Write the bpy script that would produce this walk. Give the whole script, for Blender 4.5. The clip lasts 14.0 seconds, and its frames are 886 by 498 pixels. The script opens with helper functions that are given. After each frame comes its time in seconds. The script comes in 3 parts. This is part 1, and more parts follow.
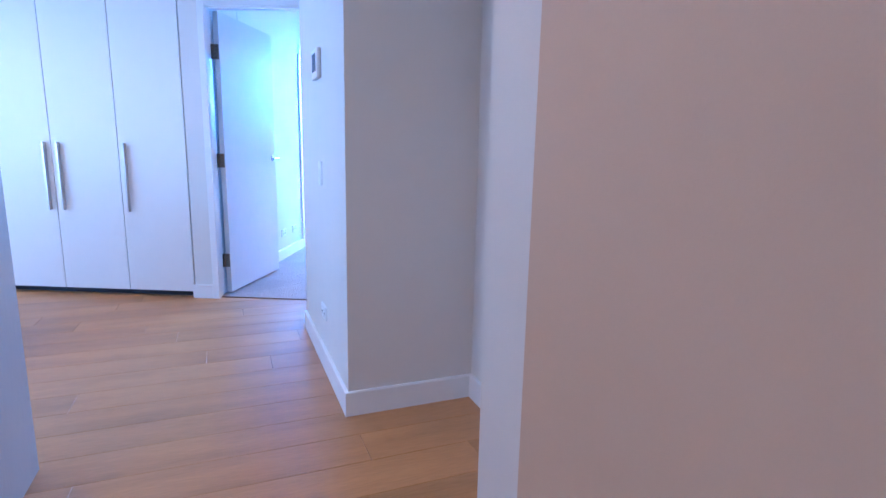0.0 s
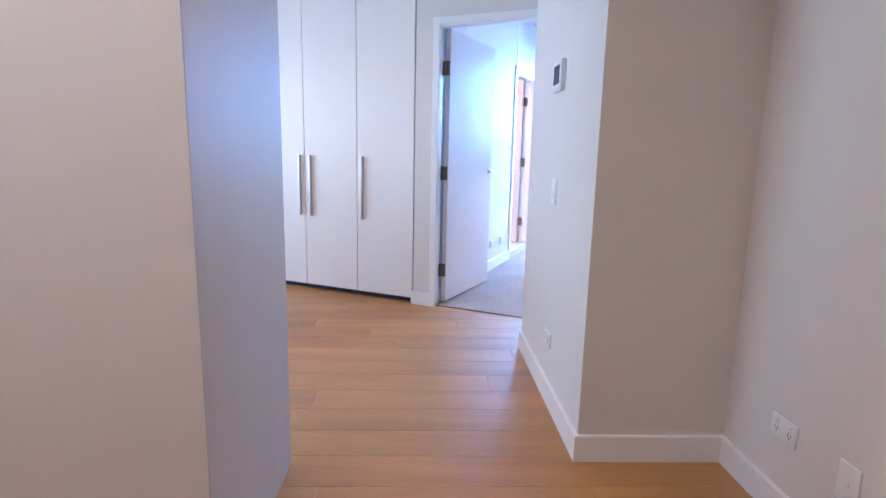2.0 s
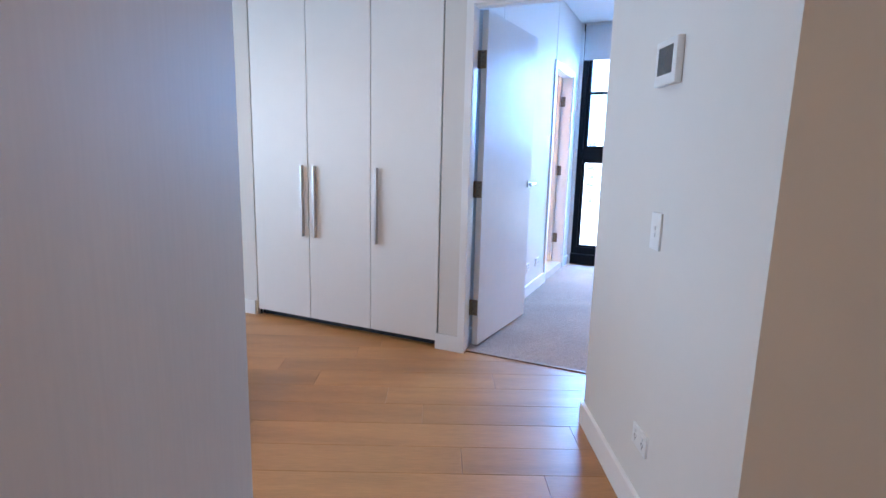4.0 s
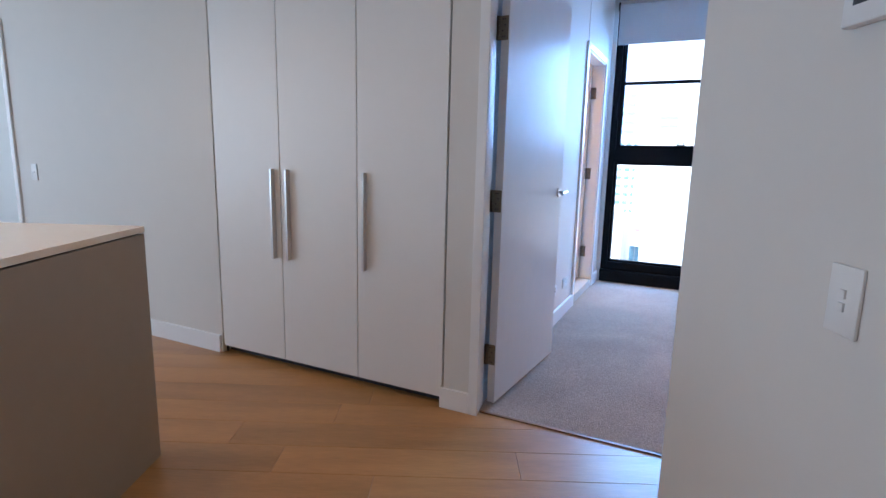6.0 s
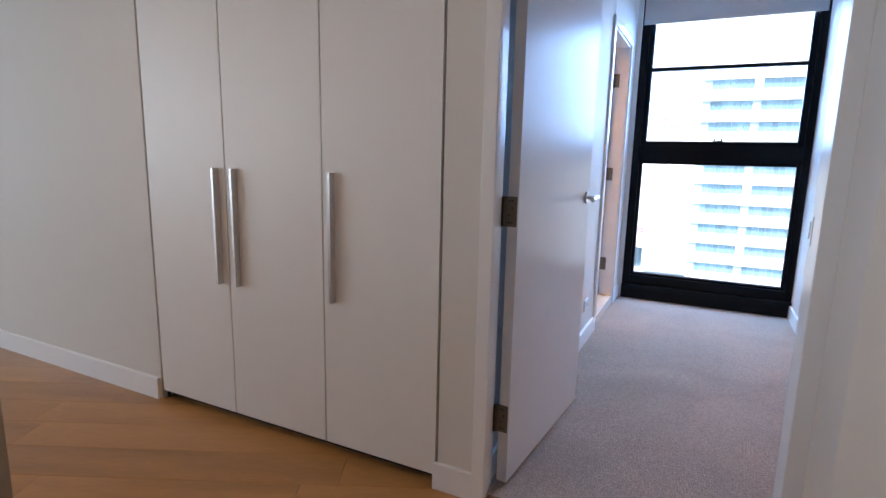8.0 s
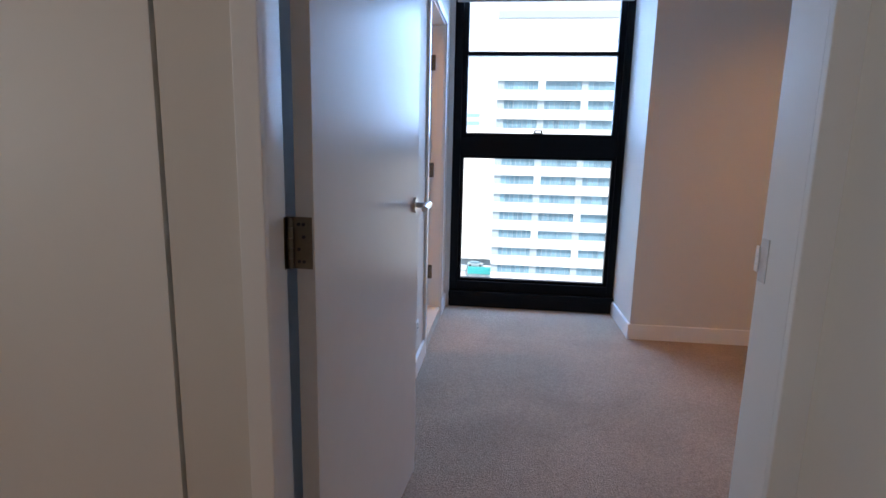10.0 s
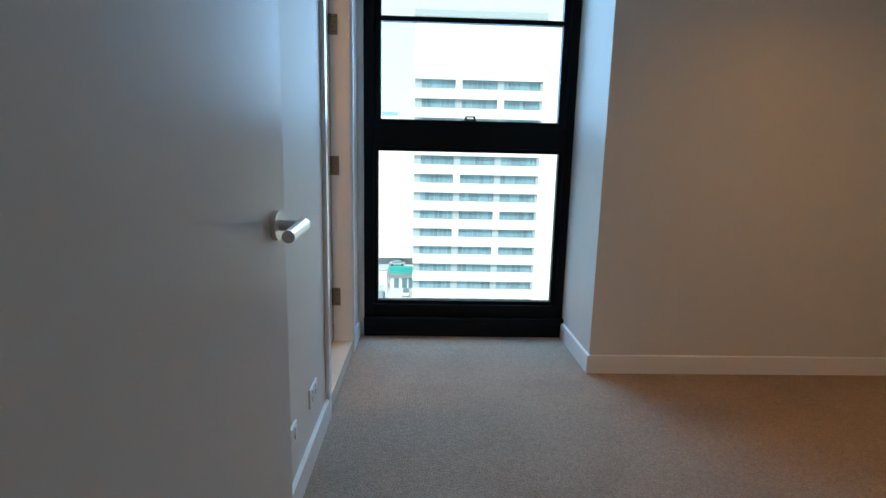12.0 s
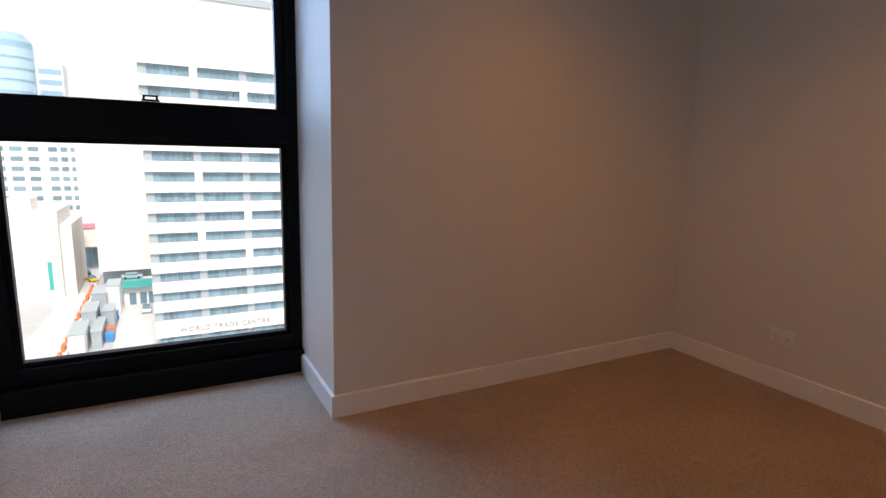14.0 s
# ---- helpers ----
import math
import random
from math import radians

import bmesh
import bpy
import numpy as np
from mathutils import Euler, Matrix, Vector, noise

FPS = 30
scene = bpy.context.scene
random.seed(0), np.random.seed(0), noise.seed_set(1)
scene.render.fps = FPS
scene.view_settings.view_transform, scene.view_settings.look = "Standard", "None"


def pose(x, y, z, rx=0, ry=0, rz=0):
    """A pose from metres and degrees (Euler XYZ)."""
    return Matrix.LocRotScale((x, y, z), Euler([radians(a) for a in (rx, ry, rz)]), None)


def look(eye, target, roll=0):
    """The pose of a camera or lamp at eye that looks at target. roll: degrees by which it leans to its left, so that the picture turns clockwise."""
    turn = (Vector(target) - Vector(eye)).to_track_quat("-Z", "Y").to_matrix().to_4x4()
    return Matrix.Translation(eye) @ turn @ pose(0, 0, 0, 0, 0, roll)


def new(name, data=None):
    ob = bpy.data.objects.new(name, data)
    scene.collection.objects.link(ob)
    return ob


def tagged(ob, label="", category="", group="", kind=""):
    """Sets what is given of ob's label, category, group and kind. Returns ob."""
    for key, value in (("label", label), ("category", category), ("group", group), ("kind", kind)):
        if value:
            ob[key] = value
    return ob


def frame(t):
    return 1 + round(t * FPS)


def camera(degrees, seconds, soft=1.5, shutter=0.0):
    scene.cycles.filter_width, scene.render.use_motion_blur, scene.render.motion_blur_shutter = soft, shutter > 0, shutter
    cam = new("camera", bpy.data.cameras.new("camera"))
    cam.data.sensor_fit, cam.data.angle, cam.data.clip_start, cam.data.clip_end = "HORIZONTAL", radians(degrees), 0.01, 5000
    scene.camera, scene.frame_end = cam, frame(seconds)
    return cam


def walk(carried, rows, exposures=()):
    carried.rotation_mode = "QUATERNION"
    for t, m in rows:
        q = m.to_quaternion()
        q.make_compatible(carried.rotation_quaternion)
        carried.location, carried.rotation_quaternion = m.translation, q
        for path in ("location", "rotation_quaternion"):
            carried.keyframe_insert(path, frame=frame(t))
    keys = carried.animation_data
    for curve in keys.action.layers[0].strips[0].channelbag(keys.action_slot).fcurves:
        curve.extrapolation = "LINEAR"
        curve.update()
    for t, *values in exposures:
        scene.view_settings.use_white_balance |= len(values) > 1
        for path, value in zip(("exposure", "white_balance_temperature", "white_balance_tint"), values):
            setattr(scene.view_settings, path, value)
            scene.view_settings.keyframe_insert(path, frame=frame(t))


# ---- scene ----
cam = camera(79.42, 14.0)
# t, x, y, z, yaw, pitch, roll
ROWS = [
    (0.0, 0.000, 0.000, 1.102, 2.75, -10.50, 1.18),
    (0.5, -0.086, -0.059, 1.148, 12.61, -10.29, 1.30),
    (1.0, -0.119, -0.060, 1.185, 18.84, -10.18, 1.35),
    (1.5, -0.164, 0.008, 1.170, 21.91, -10.09, 1.19),
    (2.0, -0.238, 0.133, 1.139, 22.93, -10.13, 1.27),
    (2.5, -0.307, 0.237, 1.158, 23.41, -10.08, 1.38),
    (3.0, -0.429, 0.417, 1.196, 23.84, -9.94, 1.24),
    (3.2, -0.479, 0.493, 1.204, 23.94, -10.04, 1.29),
    (5.3, -0.878, 1.289, 1.196, 25.07, -10.03, 1.31),
    (5.5, -0.913, 1.361, 1.196, 24.93, -10.07, 1.35),
    (6.0, -0.951, 1.520, 1.202, 25.83, -10.09, 1.32),
    (6.5, -1.017, 1.661, 1.190, 27.84, -9.96, 1.35),
    (7.0, -1.099, 1.834, 1.177, 28.96, -10.14, 1.41),
    (7.2, -1.125, 1.899, 1.176, 29.04, -10.13, 1.35),
    (9.3, -1.386, 2.547, 1.175, 13.11, -10.10, 1.36),
    (9.5, -1.408, 2.625, 1.170, 10.86, -10.21, 1.46),
    (10.0, -1.412, 2.839, 1.171, 6.32, -10.18, 1.26),
    (10.5, -1.424, 3.021, 1.182, 0.89, -10.18, 1.26),
    (11.0, -1.450, 3.229, 1.196, 0.03, -10.11, 1.30),
    (11.5, -1.472, 3.432, 1.160, -0.64, -10.16, 1.37),
    (12.0, -1.447, 3.648, 1.130, -2.22, -10.13, 1.33),
    (12.5, -1.407, 3.820, 1.139, -5.27, -10.20, 1.30),
    (13.0, -1.351, 3.970, 1.136, -10.32, -9.97, 1.18),
    (13.5, -1.266, 4.068, 1.128, -17.89, -10.07, 1.24),
    (14.0, -1.165, 4.191, 1.126, -27.97, -9.95, 1.38),
]
EXPOSURES = [(0.0, 2.6, 3750, 12), (0.3, 2.62, 3850, 10), (0.8, 2.62, 4250, 5), (1.5, 2.6, 4600, 10), (3.0, 2.45, 4850, 8), (5.5, 1.7, 5000, 4),
             (6.5, 1.45, 5500, 10), (7.2, 1.45, 5700, 10), (9.5, 0.75, 6250, 11), (10.5, 0.53, 6400, 7), (11.5, 0.4, 6500, 2), (12.0, 0.27, 6550, -8), (12.5, 0.18, 6650, -9), (13.0, 0.12, 6850, -3), (14.0, 0.17, 7500, 14)]
walk(cam, [(t, pose(x, y, z, 90 + p, 0, yaw) @ pose(0, 0, 0, 0, 0, r)) for t, x, y, z, yaw, p, r in ROWS], EXPOSURES)

# ---- world and large lights ----
world = bpy.data.worlds.new("sky")
scene.world = world
world.use_nodes = True
wn, wl = world.node_tree.nodes, world.node_tree.links
sky = wn.new("ShaderNodeTexSky")
sky.sky_type, sky.sun_disc = "NISHITA", False
sky.sun_elevation, sky.sun_rotation = radians(50), radians(200)
sky.air_density, sky.dust_density, sky.ozone_density = 1.0, 2.0, 1.0
cloud = wn.new("ShaderNodeMix")
cloud.data_type = "RGBA"
cloud.inputs[0].default_value = 0.72
cloud.inputs[7].default_value = (7.2, 7.8, 8.5, 1)
wl.new(sky.outputs[0], cloud.inputs[6])
wl.new(cloud.outputs[2], wn["Background"].inputs[0])
wn["Background"].inputs[1].default_value = 0.15
sun = new("sun", bpy.data.lights.new("sun", "SUN"))
sun.data.energy, sun.data.angle, sun.data.color = 4.0, radians(12), (1.0, 0.98, 0.95)
sun.matrix_world = look((0, -40, 60), (0, 10, 0))


def area(name, m, w, h, watts, colour):
    lamp = new(name, bpy.data.lights.new(name, "AREA"))
    lamp.data.shape, lamp.data.size, lamp.data.size_y = "RECTANGLE", w, h
    lamp.data.energy, lamp.data.color = watts, colour
    lamp.matrix_world = m
    return lamp


COOL, WARM = (0.30, 0.55, 1.0), (1.0, 0.43, 0.07)
area("bedroom_daylight", look((-1.18, 7.80, 1.95), (-1.18, 5.8, 0.0)), 1.5, 1.6, 76, COOL)
# fills an unseen, assumed window on the living room side
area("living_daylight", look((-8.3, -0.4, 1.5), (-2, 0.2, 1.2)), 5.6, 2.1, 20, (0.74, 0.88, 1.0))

# ---- materials ----
def material(name, base, rough=0.5, metal=0.0, vary=0.06, scale=8.0, bump=0.0, bump_scale=300.0, spec=0.5, stretch=None, rand=0.0, smudge=0.0):
    m = bpy.data.materials.new(name)
    m.use_nodes = True
    n, l = m.node_tree.nodes, m.node_tree.links
    p = n["Principled BSDF"]
    p.inputs["Roughness"].default_value, p.inputs["Metallic"].default_value = rough, metal
    p.inputs["Specular IOR Level"].default_value = spec
    tc = n.new("ShaderNodeTexCoord")
    src = tc.outputs["Object"]
    if stretch:
        mp = n.new("ShaderNodeMapping")
        mp.inputs["Scale"].default_value = stretch
        l.new(src, mp.inputs[0])
        src = mp.outputs[0]
    a, b = n.new("ShaderNodeTexNoise"), n.new("ShaderNodeTexNoise")
    a.inputs["Scale"].default_value, a.inputs["Detail"].default_value = scale * 0.2, 3
    b.inputs["Scale"].default_value, b.inputs["Detail"].default_value = scale * 3, 6
    l.new(src, a.inputs["Vector"]), l.new(src, b.inputs["Vector"])
    mix = n.new("ShaderNodeMath")
    mix.operation = "ADD"
    l.new(a.outputs[0], mix.inputs[0]), l.new(b.outputs[0], mix.inputs[1])
    last = mix.outputs[0]
    if rand:
        oi, ml, ad = n.new("ShaderNodeObjectInfo"), n.new("ShaderNodeMath"), n.new("ShaderNodeMath")
        ml.operation, ml.inputs[1].default_value = "MULTIPLY", rand
        l.new(oi.outputs["Random"], ml.inputs[0])
        ad.operation = "ADD"
        l.new(ml.outputs[0], ad.inputs[0]), l.new(last, ad.inputs[1])
        last = ad.outputs[0]
    r = n.new("ShaderNodeMapRange")
    r.inputs[1].default_value, r.inputs[2].default_value = 0.6, 1.4 + rand
    r.inputs[3].default_value, r.inputs[4].default_value = 1 - vary, 1 + vary
    l.new(last, r.inputs[0])
    col = n.new("ShaderNodeMix")
    col.data_type, col.blend_type = "RGBA", "MULTIPLY"
    col.inputs[0].default_value = 1
    col.inputs[6].default_value = (*base, 1)
    l.new(r.outputs[0], col.inputs[7])
    l.new(col.outputs[2], p.inputs["Base Color"])
    if smudge:
        sm, sr = n.new("ShaderNodeTexNoise"), n.new("ShaderNodeMapRange")
        sm.inputs["Scale"].default_value, sm.inputs["Detail"].default_value, sm.inputs["Distortion"].default_value = 3.0, 2, 0.3
        l.new(tc.outputs["Object"], sm.inputs["Vector"])
        sr.inputs[1].default_value, sr.inputs[2].default_value = 0.35, 0.7
        sr.inputs[3].default_value, sr.inputs[4].default_value = rough - smudge, rough + smudge
        l.new(sm.outputs[0], sr.inputs[0]), l.new(sr.outputs[0], p.inputs["Roughness"])
    if bump:
        t, bp = n.new("ShaderNodeTexNoise"), n.new("ShaderNodeBump")
        t.inputs["Scale"].default_value, t.inputs["Detail"].default_value = bump_scale, 4
        l.new(src, t.inputs["Vector"])
        bp.inputs["Strength"].default_value, bp.inputs["Distance"].default_value = bump, 0.002
        l.new(t.outputs[0], bp.inputs["Height"]), l.new(bp.outputs[0], p.inputs["Normal"])
    return m


def glow(name, colour, strength):
    m = bpy.data.materials.new(name)
    m.use_nodes = True
    p = m.node_tree.nodes["Principled BSDF"]
    p.inputs["Base Color"].default_value = (0.8, 0.8, 0.8, 1)
    p.inputs["Emission Color"].default_value, p.inputs["Emission Strength"].default_value = (*colour, 1), strength
    return m


def glass(name, tint=(1, 1, 1)):
    m = bpy.data.materials.new(name)
    m.use_nodes = True
    n, l = m.node_tree.nodes, m.node_tree.links
    n.remove(n["Principled BSDF"])
    t, g, mx, f = n.new("ShaderNodeBsdfTransparent"), n.new("ShaderNodeBsdfGlossy"), n.new("ShaderNodeMixShader"), n.new("ShaderNodeFresnel")
    t.inputs[0].default_value, g.inputs["Roughness"].default_value = (*tint, 1), 0.01
    l.new(f.outputs[0], mx.inputs[0]), l.new(t.outputs[0], mx.inputs[1]), l.new(g.outputs[0], mx.inputs[2])
    l.new(mx.outputs[0], n["Material Output"].inputs[0])
    return m


PAINT = material("wall_paint", (0.72, 0.69, 0.645), 0.6, vary=0.015, scale=3, bump=0.08, bump_scale=220, spec=0.35)
CEIL = material("ceiling_paint", (0.8, 0.8, 0.79), 0.8, vary=0.01, scale=3, spec=0.2)
TRIM = material("trim_gloss_paint", (0.85, 0.84, 0.83), 0.32, vary=0.01, scale=5, bump=0.03, bump_scale=120)
DOORP = material("door_satin_paint", (0.7, 0.69, 0.68), 0.31, vary=0.03, scale=4, bump=0.05, bump_scale=40, spec=0.35, smudge=0.02)
LAM = material("white_laminate", (0.82, 0.80, 0.77), 0.4, vary=0.012, scale=4, bump=0.05, bump_scale=500)
PANEL = material("satin_grey_panel", (0.52, 0.435, 0.335), 0.50, spec=0.10, vary=0.04, scale=6, stretch=(6, 6, 0.6), bump=0.06, bump_scale=90)
BENCHP = material("taupe_bench_panel", (0.33, 0.265, 0.195), 0.45, vary=0.03, scale=6, bump=0.04)
STONE = material("benchtop_stone", (0.84, 0.74, 0.6), 0.12, vary=0.03, scale=30)
CHROME = material("brushed_steel", (0.7, 0.69, 0.68), 0.34, 1.0, vary=0.05, scale=60, stretch=(1, 1, 12))
BRONZE = material("bronze_hinge_steel", (0.2, 0.17, 0.13), 0.36, 1.0, vary=0.1, scale=60)
DARK = material("dark_gap", (0.03, 0.03, 0.035), 0.7)
ALU = material("black_powdercoat", (0.004, 0.0045, 0.006), 0.45, vary=0.1, scale=20, bump=0.03, spec=0.12)
PLASTIC = material("white_plastic", (0.8, 0.8, 0.79), 0.3, vary=0.01)
LCD = material("lcd_screen", (0.05, 0.06, 0.07), 0.15, vary=0.05)
BLIND = material("roller_blind_fabric", (0.62, 0.63, 0.64), 0.8, vary=0.03, scale=20, bump=0.15, bump_scale=900)
TILE = material("pale_floor_tile", (0.7, 0.62, 0.52), 0.25, vary=0.04, scale=12)
GLASS = glass("clear_glass")
BEIGE = material("beige_entry_wall", (0.60, 0.44, 0.30), 0.5, vary=0.02, scale=3, bump=0.08, bump_scale=220, spec=0.3)
STRIP = material("timber_threshold", (0.22, 0.12, 0.055), 0.4, vary=0.2, scale=12, stretch=(1, 9, 9))


def wood_material():
    m = material("oak_floorboard", (0.42, 0.215, 0.072), 0.33, vary=0.30, scale=5, stretch=(1.0, 9, 9), bump=0.14, bump_scale=50, rand=0.5)
    n, l = m.node_tree.nodes, m.node_tree.links
    p = n["Principled BSDF"]
    src = p.inputs["Base Color"].links[0].from_socket
    tc, mp, v, r, mx = n.new("ShaderNodeTexCoord"), n.new("ShaderNodeMapping"), n.new("ShaderNodeTexVoronoi"), n.new("ShaderNodeMapRange"), n.new("ShaderNodeMix")
    mp.inputs["Scale"].default_value = (0.55, 1, 1)
    l.new(tc.outputs["Object"], mp.inputs[0]), l.new(mp.outputs[0], v.inputs["Vector"])
    v.inputs["Scale"].default_value = 3.2
    r.inputs[1].default_value, r.inputs[2].default_value = 0.015, 0.05
    r.inputs[3].default_value, r.inputs[4].default_value = 0.4, 1.0
    l.new(v.outputs["Distance"], r.inputs[0])
    mx.data_type, mx.blend_type = "RGBA", "MULTIPLY"
    mx.inputs[0].default_value = 1
    l.new(src, mx.inputs[6]), l.new(r.outputs[0], mx.inputs[7])
    # long dark heartwood streaks, different on every board
    oi, wv, sp = n.new("ShaderNodeObjectInfo"), n.new("ShaderNodeMath"), n.new("ShaderNodeMapping")
    wv.operation, wv.inputs[1].default_value = "MULTIPLY", 60
    sp.inputs["Scale"].default_value = (1.0, 7, 7)
    st, sr, sm = n.new("ShaderNodeTexNoise"), n.new("ShaderNodeMapRange"), n.new("ShaderNodeMix")
    st.noise_dimensions = "4D"
    st.inputs["Scale"].default_value, st.inputs["Detail"].default_value, st.inputs["Roughness"].default_value = 1.1, 5, 0.55
    l.new(oi.outputs["Random"], wv.inputs[0]), l.new(wv.outputs[0], st.inputs["W"])
    l.new(tc.outputs["Object"], sp.inputs[0]), l.new(sp.outputs[0], st.inputs["Vector"])
    sr.inputs[1].default_value, sr.inputs[2].default_value, sr.inputs[3].default_value, sr.inputs[4].default_value = 0.30, 0.52, 0.80, 1.03
    l.new(st.outputs[0], sr.inputs[0])
    sm.data_type, sm.blend_type, sm.inputs[0].default_value = "RGBA", "MULTIPLY", 1
    l.new(mx.outputs[2], sm.inputs[6]), l.new(sr.outputs[0], sm.inputs[7]), l.new(sm.outputs[2], p.inputs["Base Color"])
    return m


def carpet_material():
    m = material("loop_carpet", (0.48, 0.38, 0.305), 0.95, vary=0.15, scale=260, spec=0.1)
    n, l = m.node_tree.nodes, m.node_tree.links
    p = n["Principled BSDF"]
    tc, v, bp = n.new("ShaderNodeTexCoord"), n.new("ShaderNodeTexNoise"), n.new("ShaderNodeBump")
    v.inputs["Scale"].default_value, v.inputs["Detail"].default_value, v.inputs["Roughness"].default_value = 140, 3, 0.7
    l.new(tc.outputs["Object"], v.inputs["Vector"])
    src = p.inputs["Base Color"].links[0].from_socket
    r, mx = n.new("ShaderNodeMapRange"), n.new("ShaderNodeMix")
    r.inputs[1].default_value, r.inputs[2].default_value = 0.32, 0.68
    r.inputs[3].default_value, r.inputs[4].default_value = 0.72, 1.18
    l.new(v.outputs[0], r.inputs[0])
    mx.data_type, mx.blend_type = "RGBA", "MULTIPLY"
    mx.inputs[0].default_value = 1
    l.new(src, mx.inputs[6]), l.new(r.outputs[0], mx.inputs[7])
    # worn and brushed patches of the pile, and scattered dark flecks
    w, wr, wm = n.new("ShaderNodeTexNoise"), n.new("ShaderNodeMapRange"), n.new("ShaderNodeMix")
    w.inputs["Scale"].default_value, w.inputs["Detail"].default_value, w.inputs["Distortion"].default_value = 1.7, 4, 0.6
    wr.inputs[1].default_value, wr.inputs[2].default_value, wr.inputs[3].default_value, wr.inputs[4].default_value = 0.35, 0.65, 0.9, 1.06
    l.new(tc.outputs["Object"], w.inputs["Vector"]), l.new(w.outputs[0], wr.inputs[0])
    wm.data_type, wm.blend_type, wm.inputs[0].default_value = "RGBA", "MULTIPLY", 1
    l.new(mx.outputs[2], wm.inputs[6]), l.new(wr.outputs[0], wm.inputs[7])
    fl, fr, fm = n.new("ShaderNodeTexVoronoi"), n.new("ShaderNodeMapRange"), n.new("ShaderNodeMix")
    fl.inputs["Scale"].default_value = 55
    fr.inputs[1].default_value, fr.inputs[2].default_value, fr.inputs[3].default_value, fr.inputs[4].default_value = 0.12, 0.3, 0.82, 1.0
    l.new(tc.outputs["Object"], fl.inputs["Vector"]), l.new(fl.outputs["Distance"], fr.inputs[0])
    fm.data_type, fm.blend_type, fm.inputs[0].default_value = "RGBA", "MULTIPLY", 1
    l.new(wm.outputs[2], fm.inputs[6]), l.new(fr.outputs[0], fm.inputs[7]), l.new(fm.outputs[2], p.inputs["Base Color"])
    bp.inputs["Strength"].default_value, bp.inputs["Distance"].default_value, bp.invert = 1.0, 0.012, False
    l.new(v.outputs[0], bp.inputs["Height"]), l.new(bp.outputs[0], p.inputs["Normal"])
    return m


WOOD, CARPET = wood_material(), carpet_material()

# ---- mesh helpers ----
ROT = radians(24.94)
AX, BX = Vector((-math.sin(ROT), math.cos(ROT), 0)), Vector((math.cos(ROT), math.sin(ROT), 0))


def H(b, s):
    """Hall coordinates (across, along) to plan coordinates."""
    v = BX * b + AX * s
    return v.x, v.y


HALL = pose(0, 0, 0, 0, 0, 24.94)


def box(bm, x0, x1, y0, y1, z0, z1, bevel=0.0):
    tmp = bmesh.new()
    bmesh.ops.create_cube(tmp, size=1)
    for v in tmp.verts:
        v.co = Vector(((x0 + x1) / 2 + v.co.x * (x1 - x0), (y0 + y1) / 2 + v.co.y * (y1 - y0), (z0 + z1) / 2 + v.co.z * (z1 - z0)))
    if bevel:
        bmesh.ops.bevel(tmp, geom=tmp.edges[:], offset=bevel, segments=2, affect="EDGES", profile=0.5)
    me = bpy.data.meshes.new("t")
    tmp.to_mesh(me), tmp.free()
    bm.from_mesh(me)
    bpy.data.meshes.remove(me)
    return bm


def boxes(*rows, bevel=0.0):
    bm = bmesh.new()
    for r in rows:
        box(bm, *r, bevel=bevel)
    return bm


def prism(bm, poly, z0, z1):
    lo, hi = [bm.verts.new((x, y, z0)) for x, y in poly], [bm.verts.new((x, y, z1)) for x, y in poly]
    bm.faces.new(lo[::-1]), bm.faces.new(hi)
    for i in range(len(poly)):
        j = (i + 1) % len(poly)
        bm.faces.new((lo[i], lo[j], hi[j], hi[i]))
    bmesh.ops.recalc_face_normals(bm, faces=bm.faces[:])
    return bm


def rod(bm, p0, p1, r, seg=16, r2=None):
    d = Vector(p1) - Vector(p0)
    m = Matrix.Translation((Vector(p0) + Vector(p1)) / 2) @ d.to_track_quat("Z", "Y").to_matrix().to_4x4()
    bmesh.ops.create_cone(bm, cap_ends=True, segments=seg, radius1=r, radius2=r if r2 is None else r2, depth=d.length, matrix=m)
    return bm


def part(name, bm, mat, parent=None, label="", smooth=False, m=None):
    me = bpy.data.meshes.new(name)
    bm.to_mesh(me), bm.free()
    me.materials.append(mat)
    if smooth:
        me.shade_smooth()
        me.set_sharp_from_angle(angle=radians(35))
    ob = new(name, me)
    if m is not None:
        ob.matrix_world = m
    if parent is not None:
        ob.parent = parent
    if label:
        ob["label"] = label
    return ob


def structure(name, bm, mat, label, category, m=None):
    return tagged(part(name, bm, mat, m=m), label, category, kind="structure")


def thing(name, m, label, category, group=""):
    ob = new(name)
    ob.matrix_world = m
    return tagged(ob, label, category, group)


CH = 2.60
YW0, YW1 = 3.695, 3.805
XL, XR = -1.804, -0.966
# ---- structure: bedroom ----
structure("wall_north", boxes((-5.50, -3.455, YW0, YW1, 0, CH), (-3.455, -1.985, YW0, YW1, 2.52, CH), (-1.985, -1.842, YW0, 4.30, 0, CH), (-1.842, -0.93, YW0, YW1, 2.035, CH),
                              (-0.93, 1.62, YW0, YW1, 0, CH), (-6.42, -5.50, YW0, YW1, 2.035, CH), (-8.2, -6.42, YW0, YW1, 0, CH)), PAINT, "white painted plaster wall with the bedroom doorway", "wall")
structure("wall_west_bedroom", boxes((-1.94, -1.842, YW1 + 0.5, 5.80, 0, CH), (-1.94, -1.84, 5.80, 6.56, 2.035, CH), (-1.94, -1.84, 6.56, 6.84, 0, CH)), PAINT, "white painted bedroom wall with the bathroom doorway", "wall")
structure("wall_window", boxes((-2.9, -1.803, 6.84, 7.05, 0, CH), (-1.803, -0.56, 6.84, 7.05, 2.575, CH)), PAINT, "white painted wall round the tall window", "wall")
